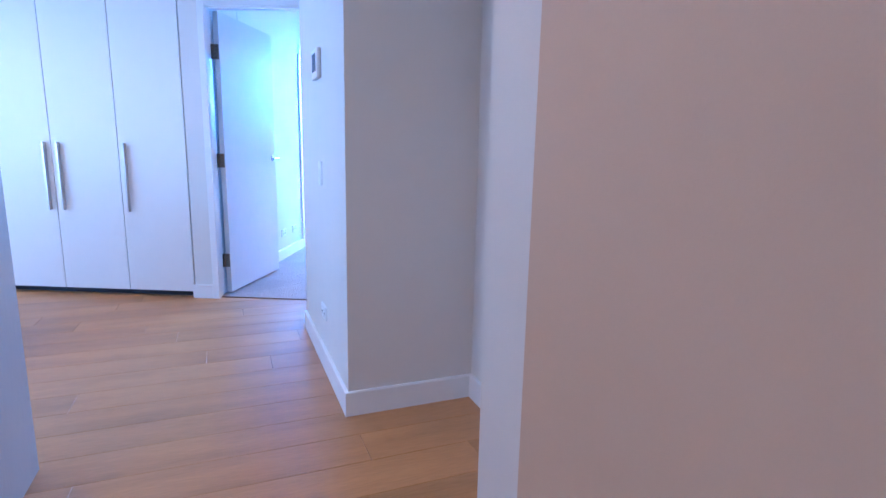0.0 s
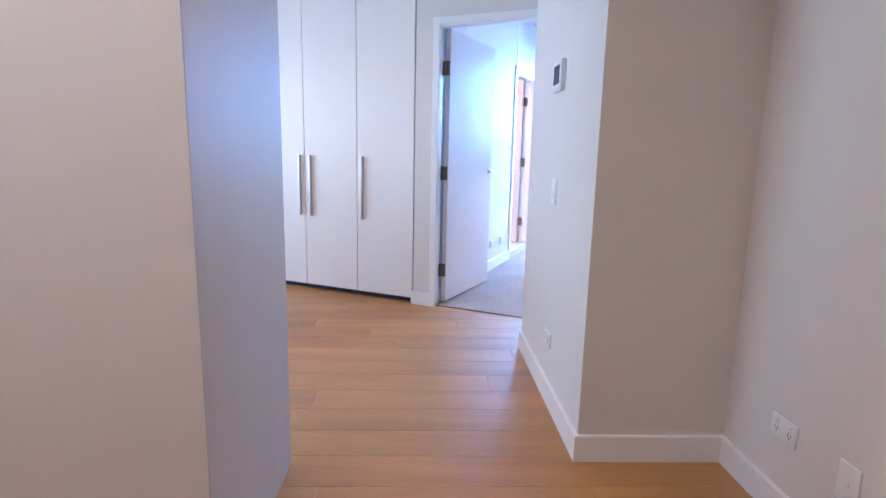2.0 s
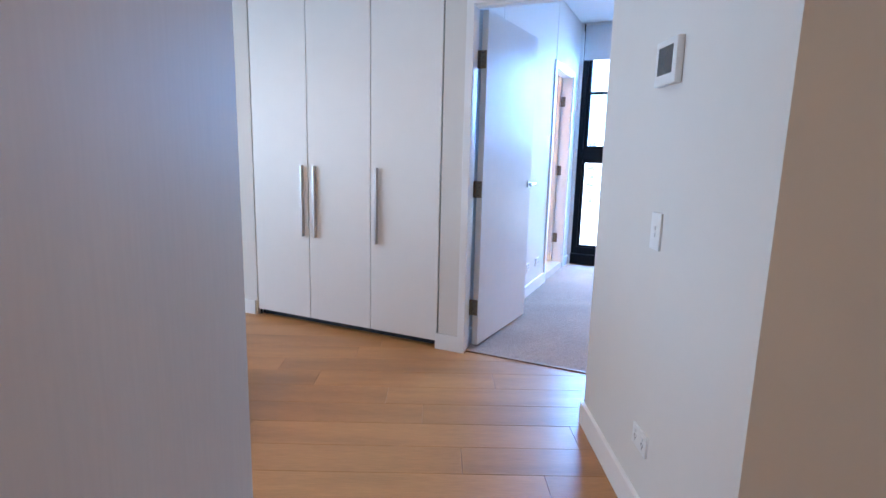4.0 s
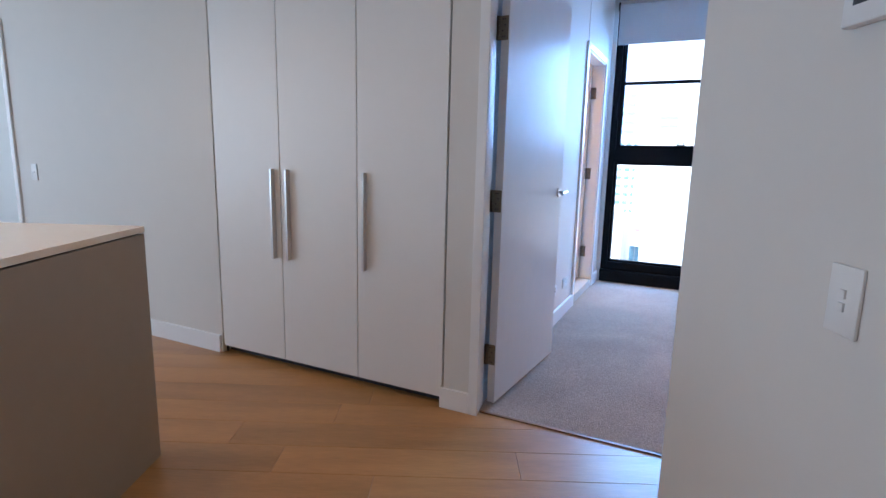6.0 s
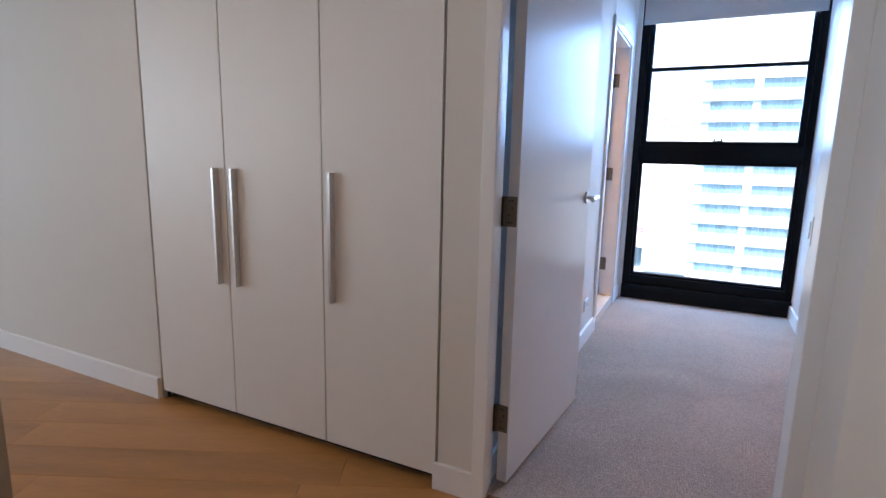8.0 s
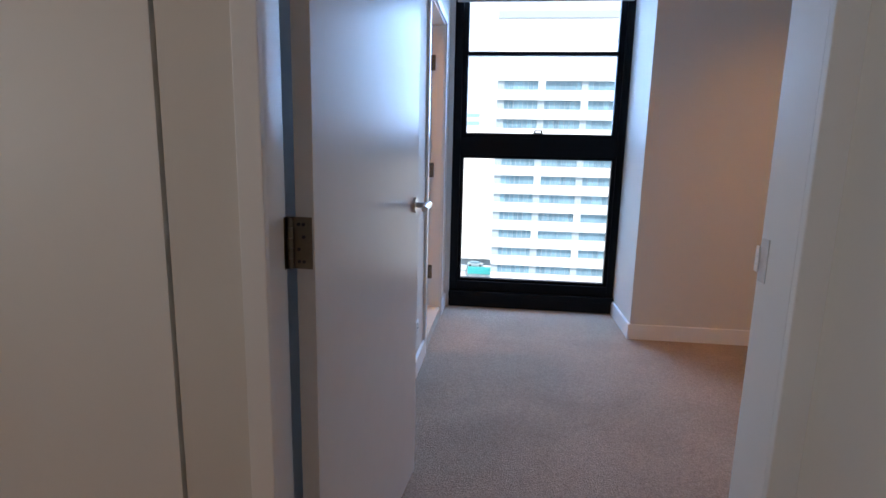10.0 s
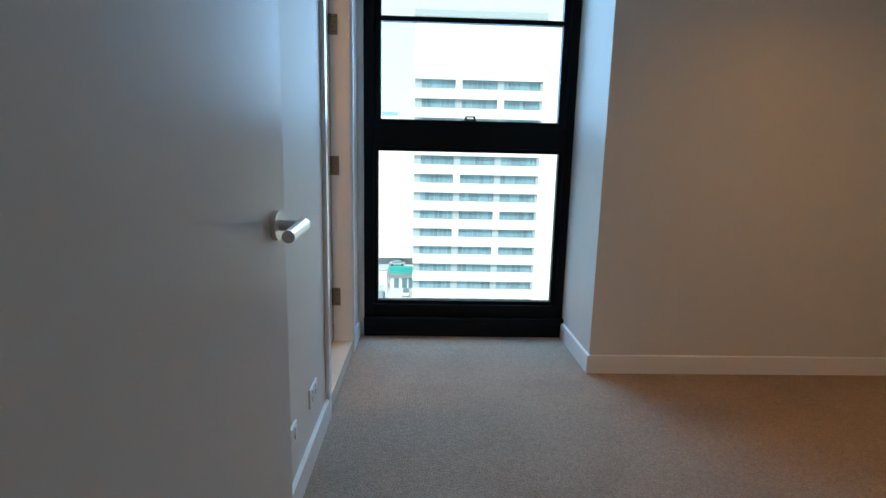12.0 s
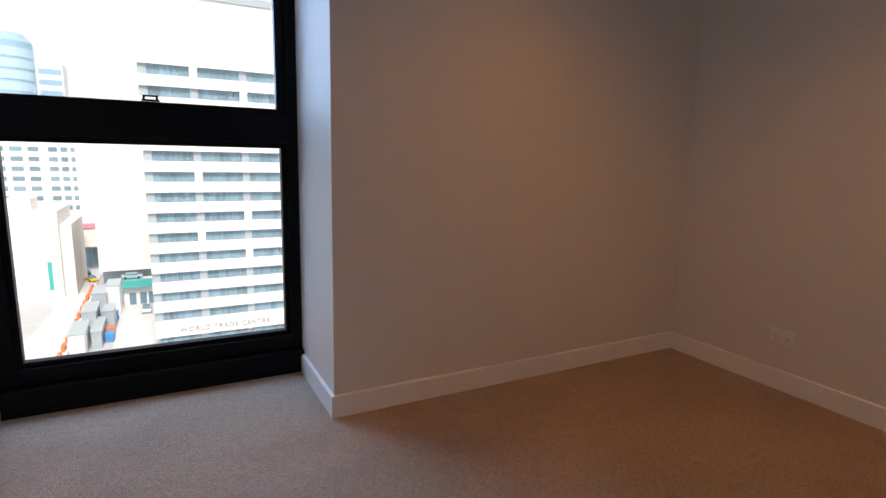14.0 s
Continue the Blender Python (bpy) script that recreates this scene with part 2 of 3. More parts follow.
structure("wall_column", boxes((-0.56, 1.62, 6.29, 7.05, 0, CH)), PAINT, "white painted wall beside the window recess", "wall")
structure("wall_east", boxes((1.535, 1.64, YW1, 6.29, 0, CH)), PAINT, "white painted bedroom side wall", "wall")
structure("carpet", boxes((-1.842, 1.535, 3.735, 6.85, -0.02, 0.006)), CARPET, "grey beige loop pile carpet", "carpet")
structure("ceiling", boxes((-8.3, 2.6, -4.3, 7.1, CH, CH + 0.15)), CEIL, "plain white painted ceiling", "ceiling")

# ---- structure: hall ----
bm = prism(bmesh.new(), [H(0.43, 2.066), H(1.10, 2.066), (0.9, 3.694), (-0.922, 3.694), (-0.922, 3.22), H(0.43, 3.267)], 0, CH)
structure("wall_hall", bm, PAINT, "white painted hall wall carrying the thermostat", "wall")
bm = prism(bmesh.new(), [H(0.993, 0.826), H(1.10, 0.826), H(1.10, 2.12), H(0.993, 2.12)], 0, CH)
structure("wall_alcove", bm, PAINT, "white painted side wall of the alcove", "wall")
bm = prism(bmesh.new(), [H(0.418, 0.675), H(1.10, 0.675), H(1.10, 0.825), H(0.418, 0.825)], 0, CH)
structure("wall_nib", bm, PAINT, "white painted wall nib before the alcove", "wall")
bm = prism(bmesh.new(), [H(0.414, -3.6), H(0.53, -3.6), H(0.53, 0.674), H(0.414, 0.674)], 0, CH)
structure("wall_entry", bm, BEIGE, "plain beige entry hall wall", "wall")
bm = prism(bmesh.new(), [H(-0.6405, 1.335), H(-0.6405, 1.3365), H(-0.664, 1.3365), H(-0.664, 1.36), H(-3.2, 1.36), H(-3.2, 1.335)], 0, CH)
structure("wall_kitchen", bm, PAINT, "white painted wall beside the tall cabinet", "wall")
# two unseen walls, added to keep the living room daylight off the entry
bm = prism(bmesh.new(), [H(-1.7, -3.6), H(-1.6, -3.6), H(-1.6, 1.339), H(-1.7, 1.339)], 0, CH)
structure("entry_daylight_block", bm, PAINT, "unseen white wall added to keep daylight out of the entry", "wall")
bm = prism(bmesh.new(), [H(-1.7, -3.7), H(0.53, -3.7), H(0.53, -3.601), H(-1.7, -3.601)], 0, CH)
structure("entry_end_block", bm, PAINT, "unseen white wall added to close the entry hall", "wall")
# unseen wall; its window opening is assumed, to let daylight in
structure("wall_living_west", boxes((-8.4, -8.2, -4.2, -3.2, 0, CH), (-8.4, -8.2, 2.4, 3.7, 0, CH), (-8.4, -8.2, -3.2, 2.4, 0, 0.4), (-8.4, -8.2, -3.2, 2.4, 2.5, CH)), PAINT, "unseen living room wall added with a wide opening for daylight", "wall")
structure("wall_living_south", boxes((-8.4, 2.2, -4.3, -4.2, 0, CH)), PAINT, "white painted living room wall", "wall")

# room beyond the far doorway, and the bathroom
structure("wall_side_room", boxes((-6.9, -6.8, YW1, 5.8, 0, CH), (-6.9, -4.6, 5.8, 5.9, 0, 0.1), (-6.9, -4.6, 5.8, 5.9, 2.5, CH), (-4.7, -4.6, YW1, 5.8, 0, CH)), PAINT, "white painted walls of the side room", "wall")
structure("wall_bathroom", boxes((-4.6, -3.4, 4.32, 4.42, 0, CH), (-3.4, -3.3, 4.4, 6.84, 0, CH), (-3.4, -1.94, 4.32, 4.42, 0, CH)), PAINT, "white painted bathroom walls", "wall")
structure("wall_side_floor", boxes((-6.9, -3.4, 3.80, 5.9, -0.03, 0.0)), CARPET, "grey beige carpet in the side room", "carpet")
structure("bathroom_floor", boxes((-1.945, -1.836, 5.80, 6.56, -0.02, 0.075), (-3.3, -1.9451, 4.42, 6.84, -0.02, 0.075)), TILE, "pale beige tiled bathroom floor with a raised edge", "floor")


def skirt(path, side, h=0.105, t=0.015, name="baseboard"):
    """A skirting board along a run of plan points, standing proud by t on its left (side 1) or right (-1)."""
    bm = bmesh.new()
    for (x0, y0), (x1, y1) in zip(path, path[1:]):
        d = Vector((x1 - x0, y1 - y0))
        d.normalize()
        n = Vector((-d.y, d.x)) * side * t
        prism(bm, [(x0, y0), (x1, y1), (x1 + n.x, y1 + n.y), (x0 + n.x, y0 + n.y)], 0, h - 0.003)
        n2 = n * 0.75
        prism(bm, [(x0, y0), (x1, y1), (x1 + n2.x, y1 + n2.y), (x0 + n2.x, y0 + n2.y)], h - 0.003, h)
    return structure(name, bm, TRIM, "white gloss painted skirting board", "baseboard")


e = 0.015

skirt([H(0.43, 2.066 - e), H(0.43, 3.267 + e)], 1)
skirt([H(0.993, 2.066), H(0.43, 2.066)], 1)
skirt([H(0.993, 0.826), H(0.993, 2.066 - e)], 1)
skirt([(-3.467, YW0), (-5.44, YW0)], 1)
skirt([(-1.842, 3.82), (-1.842, 5.755)], -1)
skirt([(-1.84, 6.61), (-1.84, 6.84)], -1)
skirt([(-0.56 , 6.84), (-0.56, 6.29 - e)], -1)
skirt([(-0.56, 6.29), (1.535, 6.29)], -1)
skirt([(1.535, 6.29 - e), (1.535, YW1)], -1)
skirt([(-0.922, 3.23), (-0.922, 3.694)], 1)

# ---- door frames ----
def architrave(x0, x1, top, m, w=0.045, t=0.016, block=None):
    """Flat casing round an opening from x0 to x1, on the wall face y = 0 of the pose m."""
    rows = [(x0 - w, x0, -t, 0.0, 0.0, top + w), (x1, x1 + w, -t, 0.0, 0.0, top + w), (x0, x1, -t, 0.0, top, top + w)]
    for r in rows:
        structure("trim", boxes(r, bevel=0.002), TRIM, "white gloss painted door casing", "trim", m)


F1 = pose(0, YW0, 0)
architrave(XL, XR, 2.015, F1)
lining = boxes((XR, XR + 0.04, YW0 - 0.0005, YW1, 0.0, 2.035), (XL, XR, YW0, YW1, 2.015, 2.035),
                              (XL, XR, YW0, YW0 + 0.065, 2.003, 2.015))
prism(lining, [(-1.842, YW0 - 0.0005), (XL - 0.002, YW0 - 0.0005), (-1.821, YW1), (-1.842, YW1)], 0.0, 2.015)
structure("door_frame", lining, TRIM, "white gloss painted door jamb lining", "door frame")
structure("trim", boxes((-1.999, -1.849, YW0 - 0.0155, YW0, 0, 0.10), bevel=0.002), TRIM, "white painted skirting block beside the wardrobe", "trim")
structure("trim", boxes((XL, XR, 3.722, 3.736, -0.01, 0.007), bevel=0.001), STRIP, "thin brown timber threshold strip between boards and carpet", "threshold")
architrave(-6.42, -5.50, 2.015, F1)
# bathroom casing, on the wall that faces +x
FB = pose(-1.842, 0, 0, 0, 0, 90)
architrave(5.80, 6.56, 2.015, FB)
structure("door_frame", boxes((-1.94, -1.84, 5.80, 5.812, 0.075, 2.015), (-1.94, -1.84, 6.545, 6.56, 0.075, 2.015), (-1.94, -1.84, 5.80, 6.56, 2.003, 2.015)), TRIM, "white painted bathroom door lining", "door frame")


def hinge(parent, m):
    hb = part("hinge", boxes((0.0, 0.042, -0.0015, 0.0015, -0.05, 0.05)), BRONZE, parent, "dark bronze steel butt hinge", m=m)
    k = bmesh.new()
    for i in range(5):
        rod(k, (0, -0.004, -0.05 + i * 0.02 + 0.0006), (0, -0.004, -0.03 + i * 0.02 - 0.0006), 0.0065, 12)
    part("knuckle", k, BRONZE, hb, smooth=True)
    part("leaf_plate", boxes((-0.0085, -0.0055, -0.042, -0.004, -0.05, 0.05), (-0.0085, 0.0, -0.006, -0.003, -0.05, 0.05)), BRONZE, hb)
    s = bmesh.new()
    for z in (-0.036, -0.012, 0.012, 0.036):
        for x in (0.016, 0.026):
            if (z > 0) == (x > 0.02) or abs(z) > 0.03:
                rod(s, (x, -0.0032, z), (x, -0.001, z), 0.0034, 10, 0.0034)
    part("screw", s, DARK, hb)
    return hb


def lever(parent, x, y, z, side):
    """A round rose with a tapering lever; side -1 points to -y of the leaf's own axes."""
    r = rod(bmesh.new(), (x, y, z), (x, y + side * 0.009, z), 0.026, 32)
    rose = part("rose", r, CHROME, parent, "brushed steel round rose", smooth=True)
    n = rod(bmesh.new(), (x, y + side * 0.009, z), (x, y + side * 0.05, z), 0.0095, 20)
    rod(n, (x + 0.011, y + side * 0.047, z + 0.001), (x - 0.115, y + side * 0.062, z - 0.001), 0.0115, 20, 0.010)
    part("lever_handle", n, CHROME, parent, "brushed steel lever handle", smooth=True)


# bedroom door, standing open against the bedroom wall
LEAF = thing("door_1", pose(-1.766, 3.808, 0.012, 0, 0, 85.2), "white satin painted flush door standing wide open", "door")
# own axes: x along the leaf, y towards the wall behind it
part("door_leaf", boxes((0.0, 0.815, 0.0, 0.038, 0.008, 2.0), bevel=0.0015), DOORP, LEAF)
lever(LEAF, 0.765, 0.0, 0.99, -1)
for z in (0.25, 0.984, 1.73):
    h = hinge(LEAF, pose(-0.002, 0.046, z, 0, 0, -90))
part("latch_plate", boxes((0.8145, 0.8165, 0.008, 0.03, 0.88, 1.1)), CHROME, LEAF)
tagged(part("strike_plate", boxes((XR - 0.0015, XR + 0.001, 3.775, 3.800, 0.965, 1.04), (XR - 0.004, XR + 0.001, 3.800, 3.812, 0.98, 1.025)), CHROME), "brushed steel strike plate on the door jamb", "strike plate")

# bathroom door, open into the bathroom
BDOOR = thing("door_2", pose(-1.945, 6.535, 0.085, 0, 0, 180), "white painted bathroom door standing open", "door")
part("door_leaf", boxes((0.0, 0.74, 0.0, 0.036, 0.0, 1.92), bevel=0.0015), DOORP, BDOOR)
for z in (0.25, 0.97, 1.68):
    hinge(BDOOR, pose(-0.004, -0.002, z, 0, 0, 180))

# side room door, open
SDOOR = thing("door_3", pose(-5.515, 3.81, 0.012, 0, 0, 100), "white painted side room door standing open", "door")
part("door_leaf", boxes((0.0, 0.88, 0.0, 0.038, 0.0, 2.0), bevel=0.0015), DOORP, SDOOR)
lever(SDOOR, 0.82, 0.038, 0.99, 1)

# ---- wardrobe ----
WARD = thing("wardrobe", pose(0, 0, 0), "tall white laminate built-in wardrobe with three closed doors", "wardrobe")
part("body", boxes((-3.455, -3.437, 3.72, 4.30, 0.06, 2.52), (-2.003, -1.985, 3.72, 4.30, 0.06, 2.52), (-3.437, -2.003, 4.28, 4.30, 0.06, 2.52), (-3.455, -1.985, 3.72, 4.30, 2.50, 2.52), (-3.437, -2.003, 3.73, 4.28, 0.066, 0.084)), LAM, WARD)
# dark strips behind the door joints, coloured as the shade inside
for fx in (-2.9725, -2.4815):
    part("joint_shade", boxes((fx - 0.012, fx + 0.012, 3.722, 4.27, 0.085, 2.50)), DARK, WARD, "dark strip behind the door joint standing in for its shade")
# added strips: stop stray light in the end gaps, dark like their shade
for fx in (-2.0035, -3.4555):
    part("gap_shade", boxes((fx, fx + 0.0185, 3.713 if fx > -3 else 3.7205, 3.722, 0.0, 2.52)), DARK, WARD, "dark strip added in the end gap as its shade")
part("kickboard", boxes((-3.455, -1.985, 3.75, 3.77, 0.0, 0.065)), DARK, WARD, "dark recessed kickboard")
DX = [(-3.446, -2.9755), (-2.9695, -2.4845), (-2.4785, -1.996)]
HX = [-3.012, -2.910, -2.428]
for (x0, x1), hx in zip(DX, HX):
    d = part("door", boxes((x0, x1, YW0 + 0.002, YW0 + 0.020, 0.045, 2.515), bevel=0.0012), LAM, WARD)
    hz0, hz1 = (0.622, 1.105)
    bar = boxes((hx - 0.006, hx + 0.006, YW0 - 0.030, YW0 - 0.025, hz0, hz1), bevel=0.001)
    box(bar, hx - 0.001, hx + 0.003, YW0 - 0.026, YW0 + 0.003, hz0 + 0.001, hz1 - 0.001)
    part("handle", bar, CHROME, d, "long brushed steel bar handle")

# ---- kitchen: tall cabinet and island ----
TALL = thing("tall_cabinet", HALL, "tall satin grey kitchen cabinet end panel", "cabinet")
part("side_panel", boxes((-0.663, -0.640, 1.338, 2.045, 0.0, 2.58), bevel=0.001), PANEL, TALL)
part("body", boxes((-1.9, -0.664, 1.40, 2.03, 0.08, 2.57)), LAM, TALL)

ISL = thing("island_bench", HALL, "kitchen island with taupe panels under a pale stone top", "kitchen island")
part("end_panel", boxes((-1.375, -1.352, 2.96, 3.70, 0.0, 0.889), bevel=0.001), BENCHP, ISL)
part("body", boxes((-3.9, -1.376, 2.99, 3.68, 0.1, 0.84)), BENCHP, ISL)
part("kickboard", boxes((-3.9, -1.376, 3.03, 3.6, 0.0, 0.1)), DARK, ISL)
part("back_panel", boxes((-3.9, -1.376, 3.685, 3.70, 0.0, 0.889)), BENCHP, ISL)
for i in range(4):
    part("drawer_front", boxes((-1.378 - 0.6 * (i + 1), -1.382 - 0.6 * i, 2.962, 2.985, 0.11, 0.845), bevel=0.0015), LAM, ISL, "white laminate front under a finger gap")
tagged(part("benchtop", boxes((-3.95, -1.350, 2.95, 3.702, 0.8945, 0.9175), bevel=0.0015), STONE, m=HALL), "thin pale polished stone benchtop on the island", "benchtop")
# near-black colour puts the shade into the gap below the benchtop
part("rail_gap_shade", boxes((-3.9, -1.362, 2.985, 3.68, 0.84, 0.894)), DARK, ISL, "dark rail coloured as the shade of the gap under the top")

# ---- window ----
WIN = thing("window_1", pose(0, 0, 0), "tall black aluminium framed window with fixed lower pane", "window")
WIN["kind"] = "structure"
yf0, yf1 = 6.862, 6.955
def wframe(x0, x1, z0, z1, y0=yf0, y1=yf1, label=""):
    return part("window_frame", boxes((x0, x1, y0, y1, z0, z1), bevel=0.002), ALU, WIN, label)


wframe(-1.803, -1.745, 0.0, 2.575)
wframe(-0.61, -0.56, 0.0, 2.575)
wframe(-1.745, -0.61, 2.50, 2.575)
wframe(-1.745, -0.61, 1.165, 1.29, yf0 - 0.01)
wframe(-1.745, -0.61, 0.125, 0.20)
part("window_sill", boxes((-1.803, -0.56, 6.83, 6.955, 0.0, 0.09), (-1.803, -0.56, 6.818, 6.955, 0.09, 0.125), bevel=0.002), ALU, WIN, "black boxed window sill on the carpet")
# sash of the upper light
for r in ((-1.745, -1.705, 1.29, 2.50), (-0.652, -0.61, 1.29, 2.50), (-1.705, -0.652, 1.29, 1.325), (-1.705, -0.652, 2.47, 2.50), (-1.705, -0.652, 1.872, 1.90)):
    part("sash", boxes((r[0], r[1], 6.888, 6.93, r[2], r[3]), bevel=0.002), ALU, WIN)
for r in ((-1.745, -1.72, 0.20, 1.165), (-0.637, -0.61, 0.20, 1.165), (-1.72, -0.637, 0.20, 0.222), (-1.72, -0.637, 1.14, 1.165)):
    part("bead", boxes((r[0], r[1], 6.885, 6.93, r[2], r[3]), bevel=0.002), ALU, WIN)
latch = boxes((-1.215, -1.145, 6.862, 6.885, 1.325, 1.333), bevel=0.001)
box(latch, -1.21, -1.20, 6.862, 6.88, 1.331, 1.346), box(latch, -1.16, -1.15, 6.862, 6.88, 1.331, 1.346), box(latch, -1.21, -1.15, 6.860, 6.868, 1.343, 1.350, 0.001)
part("latch", latch, ALU, WIN, "black sash latch")
for z0, z1 in ((0.222, 1.14), (1.325, 1.872), (1.90, 2.47)):
    g = part("pane", boxes((-1.72 if z0 < 1 else -1.705, -0.637 if z0 < 1 else -0.652, 6.905, 6.911, z0, z1)), GLASS, WIN)
    g.visible_shadow = False

BLI = thing("roller_blind", pose(0, 0, 0), "pale grey roller blind drawn a little way down the window", "blind")
part("fabric", boxes((-1.785, -0.585, 6.806, 6.808, 2.235, 2.56)), BLIND, BLI)
part("bottom_bar", boxes((-1.785, -0.585, 6.800, 6.814, 2.215, 2.24), bevel=0.003), BLIND, BLI)
part("roller", rod(bmesh.new(), (-1.79, 6.83, 2.545), (-0.575, 6.83, 2.545), 0.024, 24), BLIND, BLI, smooth=True)
part("bracket", boxes((-1.80, -1.788, 6.80, 6.86, 2.51, 2.58)), ALU, BLI)
part("bracket", boxes((-0.574, -0.562, 6.80, 6.86, 2.51, 2.58)), ALU, BLI)

# ---- small fixtures ----
def wall_pose(x, y, z, facing):
    """Local x to the viewer's right on the wall, y into the wall, z up; facing: degrees of the outward normal from -y."""
    return pose(x, y, z, 0, 0, facing)


def switch_plate(m, rockers, label, name="light_switch", category="light switch"):
    ob = thing(name, m, label, category)
    part("plate", boxes((-0.036, 0.036, -0.007, 0, -0.058, 0.058), bevel=0.0025), PLASTIC, ob, smooth=True)
    for i in range(rockers):
        z = 0.022 * (i - (rockers - 1) / 2)
        part("rocker", boxes((-0.007, 0.007, -0.0105, -0.006, z - 0.0075, z + 0.0075), bevel=0.001), PLASTIC, ob)
    return ob


def outlet(m, label):
    ob = thing("power_outlet", m, label, "power outlet")
    part("plate", boxes((-0.058, 0.058, -0.008, 0, -0.036, 0.036), bevel=0.0025), PLASTIC, ob, smooth=True)
    for x in (-0.03, 0.03):
        s = boxes((x - 0.0075, x - 0.0055, -0.0088, -0.007, -0.008, 0.002), (x + 0.0055, x + 0.0075, -0.0088, -0.007, -0.008, 0.002), (x - 0.001, x + 0.001, -0.0088, -0.007, -0.018, -0.009))
        part("socket", s, DARK, ob)
        part("rocker", boxes((x - 0.006, x + 0.006, -0.0115, -0.007, 0.012, 0.026), bevel=0.001), PLASTIC, ob)
    return ob


def hall_wall(s, z, b=0.43):
    x, y = H(b, s)
    return wall_pose(x, y, z, 24.94 - 90)


TH = thing("thermostat", hall_wall(2.645, 1.484), "white wall thermostat with a dark screen", "thermostat")
part("casing", boxes((-0.075, 0.075, -0.022, 0, -0.066, 0.066), bevel=0.004), PLASTIC, TH, smooth=True)
part("screen", boxes((-0.05, 0.05, -0.0235, -0.021, -0.035, 0.045), bevel=0.0005), LCD, TH, "dark grey display")
switch_plate(hall_wall(2.64, 0.98), 2, "white light switch with two rockers on the hall wall")
outlet(hall_wall(2.61, 0.293), "white double power outlet low on the hall wall")
outlet(hall_wall(1.75, 0.30, 0.993), "white double power outlet low in the alcove")
switch_plate(hall_wall(1.487, 0.285, 0.993), 1, "white aerial socket plate low in the alcove", "wall_socket", "wall socket")
outlet(wall_pose(1.535, 5.645, 0.277, -90), "white double power outlet low on the bedroom wall")
outlet(wall_pose(-1.842, 5.485, 0.26, 90), "white double power outlet beside the bathroom door")
outlet(wall_pose(-1.842, 5.166, 0.26, 90), "white outlet with an aerial socket by the skirting")
switch_plate(wall_pose(-5.25, YW0, 1.01, 0), 1, "white light switch beside the far doorway")

# ---- downlights ----
LAMPGLOW = glow("warm_led", (1.0, 0.7, 0.42), 12)


def downlight(x, y, watts, colour=WARM, spread=140):
    ob = thing("downlight", pose(x, y, CH), "unseen recessed warm white ceiling downlight", "downlight", "ceiling downlights")
    ring = bmesh.new()
    rod(ring, (0, 0, -0.004), (0, 0, 0.0), 0.05, 32)
    part("trim_ring", ring, PLASTIC, ob, smooth=True)
    part("lens", rod(bmesh.new(), (0, 0, -0.006), (0, 0, -0.0045), 0.036, 32), LAMPGLOW, ob)
    lamp = new("downlight_beam", bpy.data.lights.new("downlight_beam", "SPOT"))
    lamp.data.energy, lamp.data.color, lamp.data.spot_size, lamp.data.spot_blend, lamp.data.shadow_soft_size = watts, colour, radians(spread), 0.95, 0.035
    lamp.matrix_world = pose(x, y, CH - 0.012)


SOFT = (1.0, 0.8, 0.62)
downlight(0.25, 5.3, 42, spread=122)
# added second fitting, unseen, to warm the door leaf and right side
downlight(1.05, 4.7, 13, spread=118)
# hall fittings are unseen, placed to bring the entry and alcove walls up
downlight(*H(-0.05, 0.85), 7, (1.0, 0.54, 0.22))
downlight(*H(-1.0, 0.45), 21, (1.0, 0.82, 0.68))
downlight(*H(0.2, 1.5), 1.6, SOFT)
downlight(-2.45, 5.75, 45)
# two unseen fill lights, added to brighten the wardrobe and nearby floor
downlight(-2.1, 2.6, 6, (1.0, 0.56, 0.26))
downlight(-3.3, 2.45, 15, (1.0, 0.64, 0.36))
# ---- outside ----
FAC = material("office_concrete", (0.74, 0.75, 0.76), 0.8, vary=0.05, scale=0.6, bump=0.1, bump_scale=3)
FAC2 = material("cream_render", (0.77, 0.745, 0.71), 0.85, vary=0.05, scale=0.5)
TINT = material("office_glass", (0.17, 0.29, 0.37), 0.2, vary=0.4, scale=1.2, rand=1.0)
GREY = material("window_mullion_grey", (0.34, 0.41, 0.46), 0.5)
ROADM = material("pale_concrete_road", (0.55, 0.57, 0.6), 0.9, vary=0.12, scale=0.4)
ASPH = material("city_ground", (0.42, 0.44, 0.46), 0.9, vary=0.2, scale=0.1)
TEAL = material("teal_awning", (0.05, 0.4, 0.4), 0.5)
PINK = material("pink_sign", (0.7, 0.25, 0.35), 0.6)
RED = material("orange_barrier", (0.75, 0.18, 0.06), 0.5)
BLUE = material("blue_panel", (0.05, 0.25, 0.6), 0.5)
YELLOW = material("yellow_panel", (0.8, 0.5, 0.04), 0.5)
LETTER = material("grey_letters", (0.36, 0.35, 0.36), 0.5)
GZ = -36.0
structure("ground", boxes((-900, 900, 30, 2500, GZ - 1, GZ)), ASPH, "grey city ground far below", "ground")

